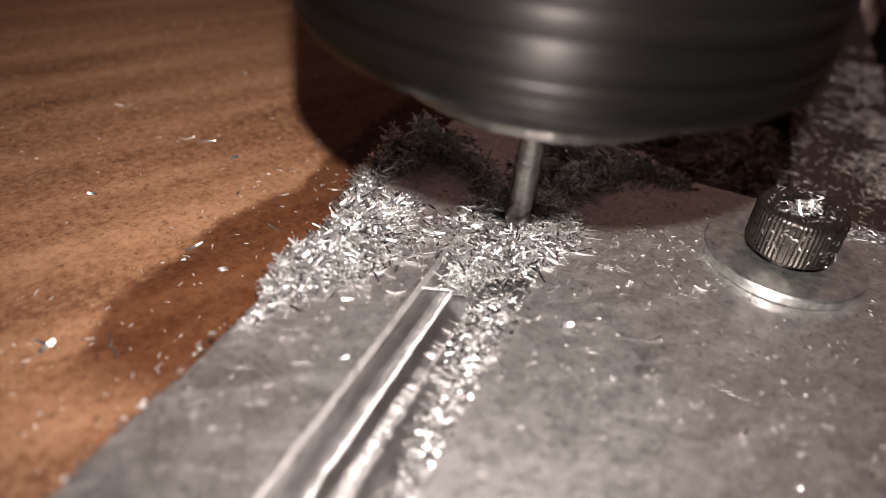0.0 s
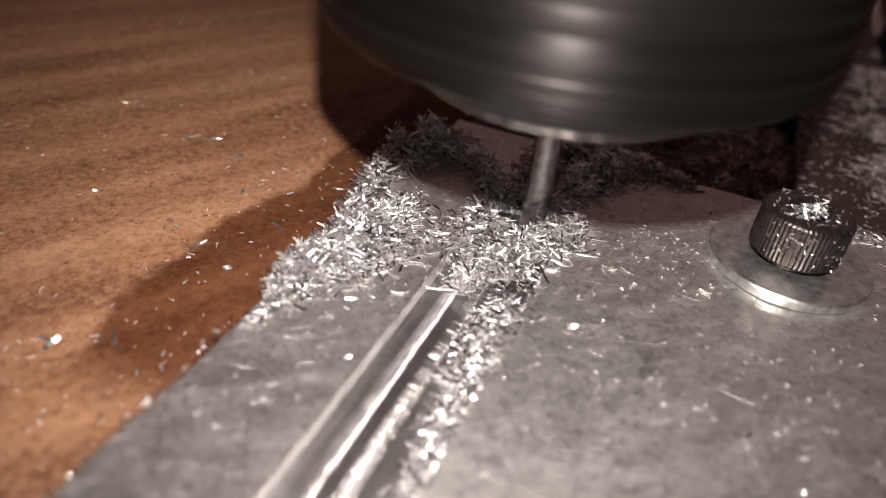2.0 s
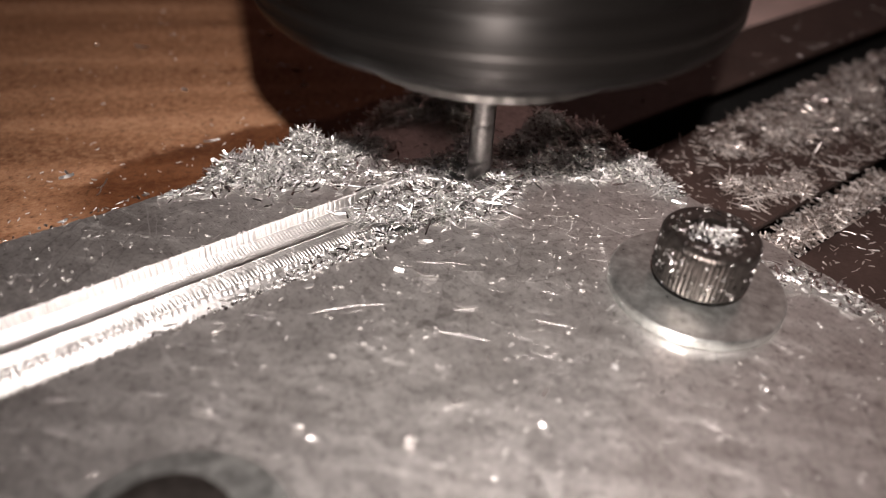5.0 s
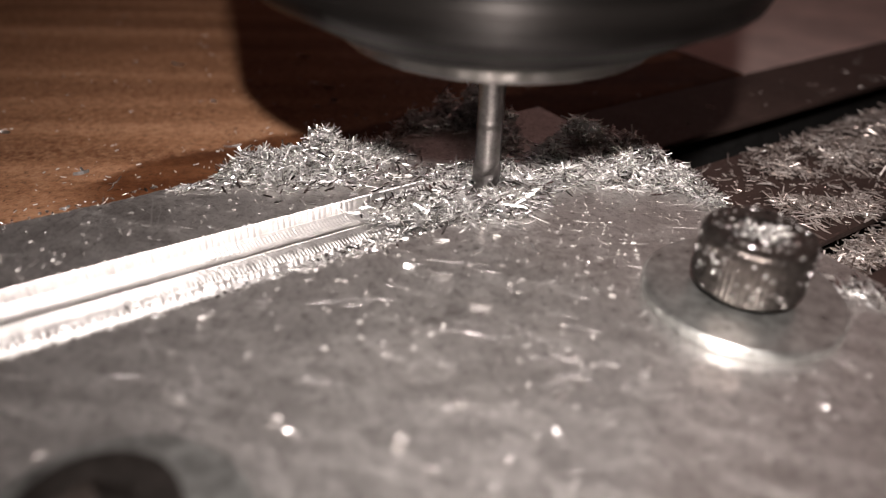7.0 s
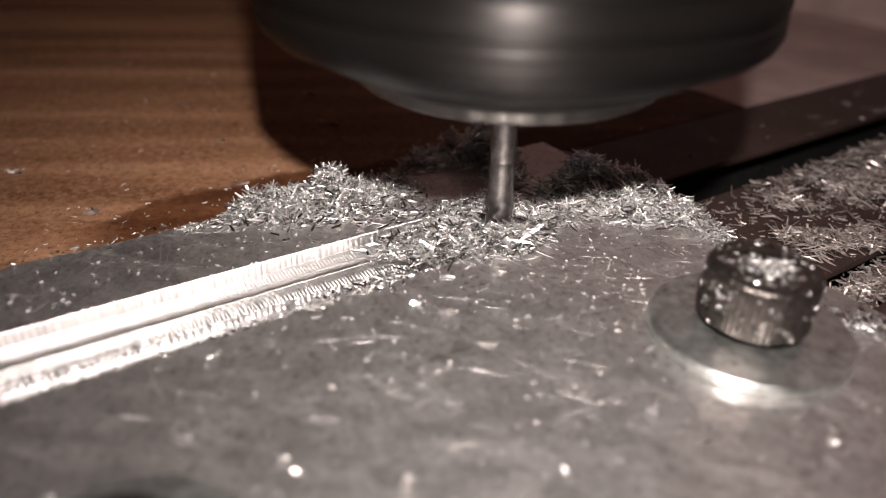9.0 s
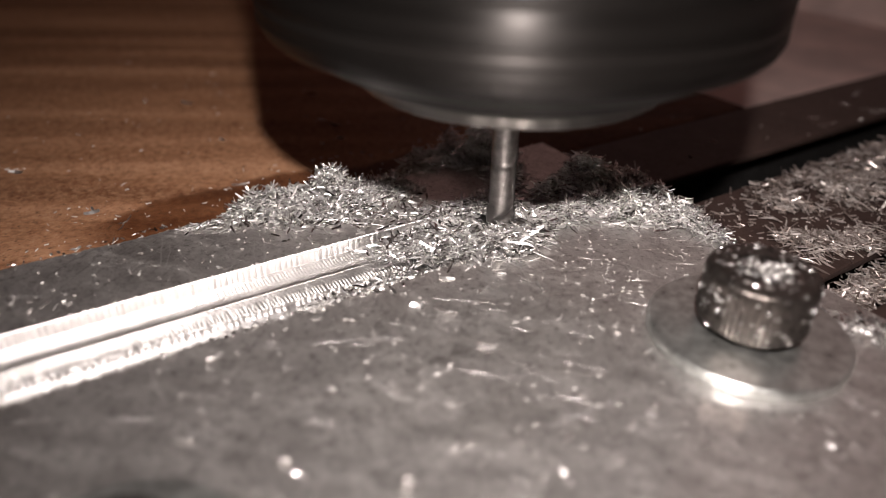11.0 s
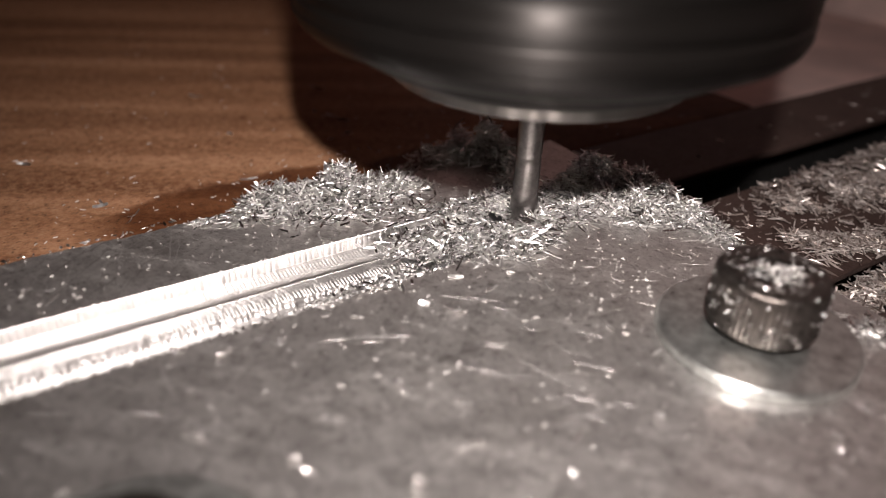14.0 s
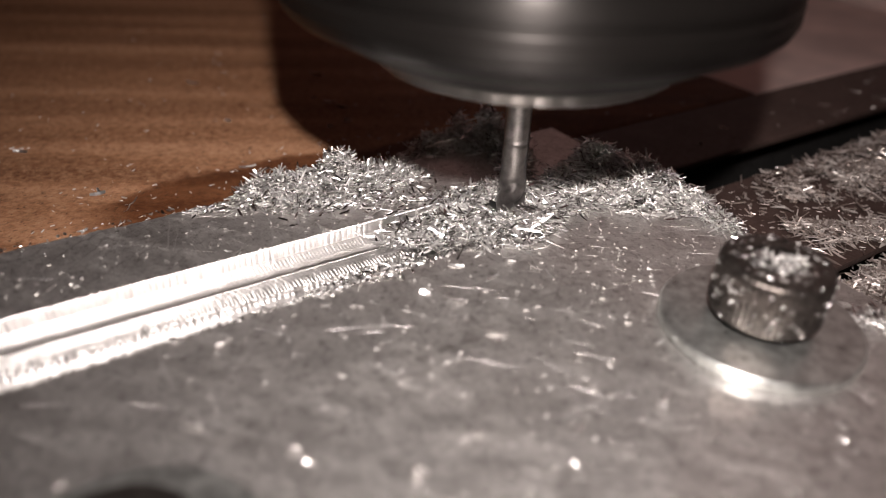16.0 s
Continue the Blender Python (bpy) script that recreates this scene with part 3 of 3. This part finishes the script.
def scatter(name, label, seed, boxes, ground, size=(0.3, 1.2), width=(0.08, 0.25), stuff=None):
    """Slivers strewn flat: boxes of (a0, a1, b0, b1, count) in the plate's directions."""
    rng = random.Random(seed)
    verts, faces = [], []
    for a0, a1, b0, b1, count in boxes:
        for _ in range(count):
            a, b = rng.uniform(a0, a1), rng.uniform(b0, b1)
            p = at(a, b) / MM
            add_chip(verts, faces, rng, p.x, p.y, ground + 0.08, rng.uniform(*size) * rng.uniform(0.4, 1), rng.uniform(*width), rng.uniform(0, 6.28), rng.gauss(0, 0.06), rng.uniform(-0.1, 0.1))
    ob = mesh_object(name, verts, faces, stuff or DUST)
    for v in ob.data.vertices:
        if v.co.z < (ground + 0.005) * MM:
            v.co.z = (ground + 0.005) * MM
    return tagged(ob, label, "swarf", kind="stuff")


def build_swarf():
    heap("swarf_heap", "bright aluminium slivers heaped on the plate's edge", 11,
         [(-15.6, 44.2, 0.6, 0.3), (-14.0, 46.8, 1.8, 3.2), (-12.0, 49.0, 3.2, 2.6), (-9.2, 52.2, 3.4, 2.6), (-7.4, 56.0, 2.6, 2.7), (-4.6, 59.5, 2.0, 1.0)], 5600, None, 0.55)
    heap("swarf_heap", "thin scatter of fine slivers on the plate before the heap", 20,
         [(-17.4, 39.5, 1.0, 0.1), (-13.5, 44.0, 2.6, 0.15), (-9.0, 47.5, 3.2, 0.15), (-3.0, 52.5, 3.0, 0.15), (0.5, 57.5, 2.5, 0.2)], 620, None, 0.15, (0.2, 1.5))
    heap("swarf_heap", "thin flakes and burrs along the sawn edge of the plate", 19,
         [(-26.5, 20.5, 0.7, 0.15), (-22.5, 30, 0.7, 0.2), (-18.2, 39.5, 0.9, 0.3)], 45, 0.0, 0.2, (0.15, 0.6), -0.9)
    heap("swarf_heap", "grey aluminium slivers heaped behind the cutter in shade", 12,
         [(-9.4, 62.5, 1.8, 1.8), (-8.0, 66.5, 2.6, 5.0), (-6.0, 70.0, 2.8, 6.2), (-2.5, 72.5, 2.6, 5.0), (1.5, 71.5, 2.2, 3.4), (4.2, 67.5, 1.7, 2.4), (4.8, 63.0, 1.5, 1.8)], 4200)
    heap("swarf_heap", "bright slivers thrown up round the cutter in the slot", 13,
         [(1.0, 48.5, 2.6, 0.5), (4.5, 52.5, 3.6, 1.8), (8.5, 54.5, 3.6, 2.2), (11.2, 57, 2.4, 2.0), (10.8, 61.5, 1.8, 1.6), (5, 61.5, 2.0, 1.4), (2.4, 57.8, 1.5, 1.1), (1.2, 55.0, 1.4, 0.8)], 5600)
    heap("swarf_heap", "slivers fallen along the edge of the slot", 14,
         [(-5.0, 24.0, 1.0, 0.1), (-1.6, 32.5, 1.5, 0.15), (1.6, 40, 2.2, 0.4), (4.5, 47.5, 2.8, 0.8)], 1700, None, 0.3, (0.25, 1.6), -2.3)
    heap("swarf_heap", "bright slivers banked up at the back of the plate", 15,
         [(11.5, 62.6, 1.8, 1.5), (15.0, 66.8, 2.3, 2.2), (20, 70, 2.5, 2.2), (24.5, 70.6, 1.9, 1.4), (27.5, 68.2, 1.3, 0.4)], 4600, None, 0.5)
    heap("swarf_heap", "dark grey slivers heaped high behind the cutter", 16,
         [(9.2, 64.5, 1.6, 1.8), (10.5, 69.5, 2.4, 3.6), (14.0, 73.0, 2.7, 4.0), (18.5, 73.0, 2.2, 2.8), (22.5, 71.0, 1.8, 1.4)], 3300)
    heap("swarf_heap", "slivers lodged in the socket of the cap screw", 17, [(32.0, 52.4, 1.5, 1.0), (33.4, 53.4, 1.6, 1.3), (34.6, 53.4, 1.3, 0.9)], 240, 5.7, 0.5, (0.3, 1.5))
    heap("swarf_heap", "fine slivers caught against the washer and screw", 18, [(36.5, 57.5, 2.5, 0.4), (42, 60.5, 2.2, 0.5), (48, 58, 2.0, 0.3)], 420, None, 0.3, (0.4, 1.3))
    flecks_on_screw()
    scatter("swarf_dust", "fine bright specks of swarf strewn over the plate", 21,
            [(-32, -23, 6, 60, 150), (-13, 40, 20, 74, 190), (-13, 12, 34, 62, 110), (10, 50, 30, 74, 220), (-13, 45, 5, 40, 40), (-12, 2, 52, 70, 120)], 0.0, (0.10, 0.6), (0.03, 0.10))
    scatter("swarf_dust", "sparse specks of swarf on the brown board", 22,
            [(-90, -34, 10, 100, 130), (-48, -34, 15, 70, 130), (-140, -34, 20, 110, 60)], BOARD_Z, (0.1, 0.9), (0.04, 0.14))
    for k, line in enumerate(([(31, 84, 7, 1.2), (41, 104, 9, 2.2), (53, 130, 11, 2.4), (67, 165, 13, 2.0)], [(41, 76, 3, 0.5), (50, 92, 5, 0.8), (62, 118, 7, 0.8)],
                              [(56, 72, 5, 0.8), (70, 100, 8, 0.8), (85, 130, 9, 0.8)], [(26, 79, 3, 0.4), (33, 78, 4, 0.6), (41, 80, 5, 0.6), (38, 90, 6, 0.8)])):
        heap("swarf_carpet", "matted dull slivers strewn over the machine bed", 31 + k, line, (13000, 3000, 3000, 2000)[k], None, 0.35, (0.6, 2.3), -0.9, OLD_CHIP, (-0.10, -0.1, -0.02, 0.10)[k])
    heap("swarf_carpet", "dull slivers packed into the slot of the machine bed", 38, [(37.5, 66.5, 2.4, 1.6), (42.0, 75.5, 2.8, 1.8), (46.5, 85, 2.8, 1.6), (50.5, 94, 2.6, 1.0)], 2900, BOARD_Z - 1.9, 0.4, (0.6, 2.2), -0.9, OLD_CHIP)
    scatter("swarf_dust", "dull fine slivers strewn between the mats of swarf", 36, [(-13.8, 3.4, 76, 130, 700), (9.4, 24, 76, 120, 400)], BOARD_Z, (0.3, 1.3), (0.06, 0.2), OLD_CHIP)
    scatter("swarf_dust", "scattered slivers on the rail of the machine bed", 35, [(-33, -20.5, 84, 150, 22)], BOARD_Z, (0.6, 2.0), (0.15, 0.35), OLD_CHIP)
    build_loose_chips()


def flecks_on_screw():
    rng = random.Random(77)
    verts, faces = [], []
    for _ in range(100):
        a, z = rng.uniform(-2.9, 0.9), 2.0 + 4.4 * rng.random() ** 0.8
        r = 4.24 if z < 5.8 else 4.05
        add_chip(verts, faces, rng, 33.1 + r * math.cos(a), 53.1 + r * math.sin(a), z, rng.uniform(0.12, 0.5), rng.uniform(0.06, 0.24), a + 1.57, rng.uniform(-1.2, 1.2), 0.0)
    for _ in range(70):
        a, r = rng.uniform(0, 6.28), rng.uniform(2.2, 3.7)
        add_chip(verts, faces, rng, 33.1 + r * math.cos(a), 53.1 + r * math.sin(a), 6.62, rng.uniform(0.15, 0.7), rng.uniform(0.06, 0.2), rng.uniform(0, 6.28), rng.uniform(-0.2, 0.2), 0.0)
    tagged(mesh_object("swarf_dust", verts, faces, CHIP), "bright flecks clinging to the knurled screw head", "swarf", kind="stuff")


# larger slivers that lie singly: x, y, ground, length, width, turn
LOOSE = [(9.3, 41.6, 0, 1.3, 0.42, 12), (11.4, 42.3, 0, 1.7, 0.5, 10), (16.4, 50.2, 0, 1.6, 0.22, -40), (14.7, 50.6, 0, 1.5, 0.25, -18), (23.0, 47.7, 0, 1.2, 0.25, -35), (3.4, 35.7, 0, 0.9, 0.4, 60),
         (-5.0, 44.9, 0, 1.7, 0.3, 5), (11.8, 23.0, 0, 0.9, 0.5, 20), (20.6, 30.8, 0, 1.0, 0.35, 40), (27.2, 31.8, 0, 1.2, 0.3, -30), (5.1, 20.8, 0, 1.4, 0.4, 15), (29.7, 40.2, 0, 0.7, 0.45, 0),
         (33.7, 39.4, 0, 0.7, 0.3, 70), (9.0, 46.6, 0, 1.4, 0.3, 30), (16.6, 40.5, 0, 1.6, 0.28, 25), (19.5, 26.0, 0, 1.0, 0.6, 5), (12.5, 47.0, 0, 1.3, 0.25, 70), (2.0, 57.5, 0, 1.8, 0.3, -10),
         (-27.7, 40.0, BOARD_Z, 2.0, 0.2, -75), (-26.8, 38.8, BOARD_Z, 1.4, 0.2, -60), (-21.0, 50.2, BOARD_Z, 0.8, 0.4, 20), (-17.6, 57.7, BOARD_Z, 1.8, 0.22, -40), (-28.5, 75.5, BOARD_Z, 2.0, 0.3, 10),
         (-31, 76, BOARD_Z, 1.8, 0.3, 20), (-24.5, 72, BOARD_Z, 0.9, 0.5, 10), (-32.1, 39.0, BOARD_Z, 1.6, 0.4, 65), (-32.8, 39.6, BOARD_Z, 1.2, 0.3, -20), (-48.8, 40.2, BOARD_Z, 1.8, 0.35, 25),
         (-52.6, 69.3, BOARD_Z, 2.2, 0.4, 15), (-24.5, 53.5, BOARD_Z, 2.0, 0.25, 55), (-37, 62, BOARD_Z, 1.0, 0.3, 0), (-41, 84, BOARD_Z, 2.2, 0.35, 12), (-22.5, 64, BOARD_Z, 0.8, 0.3, 80)]


def build_loose_chips():
    spread = random.Random(23)
    flakes = []
    for a0, a1, b0, b1, count in ((-13, 40, 3, 60, 60), (-32, -23, 3, 45, 12)):
        for _ in range(count):
            p = at(spread.uniform(a0, a1), spread.uniform(b0, b1)) / MM
            if math.dist(p[:2], (33.1, 53.1)) > 8.5 and math.dist(p[:2], (11.8, 11.1)) > 8.5:
                flakes.append((p.x, p.y, 0, spread.uniform(0.35, 1.2), spread.uniform(0.1, 0.24), spread.uniform(0, 360)))
    for k, (x, y, g, ln, wd, turn) in enumerate(LOOSE + flakes):
        rng = random.Random(500 + k)
        verts, faces = [], []
        add_chip(verts, faces, rng, 0, 0, 0, ln, wd, 0.0, 0.0, rng.uniform(0.05, 0.14))
        low = min(v[2] for v in verts)
        ob = mesh_object("metal_chip", [(a, b, c - low) for a, b, c in verts], faces, CHIP)
        ob.matrix_basis = pose(x * MM, y * MM, (g + 0.004) * MM, 0, 0, turn)
        tagged(ob, "curled bright aluminium sliver lying on the plate" if g == 0 else "curled bright aluminium sliver lying on brown board", "metal chip", "loose slivers")


# ---------------------------------------------------------------- what moves
def motions():
    rows = [(t, pose(x * MM, y * MM, 0)) for t, x, y in SPINDLE_PATH]
    walk(SPINDLE, rows)
    spin = [(0.1 * i, pose(0, 0, 0, 0, 0, 77.0 * i)) for i in range(int(SECONDS * 10) + 1)]
    walk(NUT, spin)
    walk(MILL, spin)
    walk(TORCH, [(t, eye_pose(*r) @ pose(2.5 * MM, 17.0 * MM, 11.0 * MM)) for t, *r in PATH])


build_setting()
build_plate()
build_fasteners()
SPINDLE, NUT, MILL = build_spindle()
TORCH = build_torch()
build_swarf()
motions()
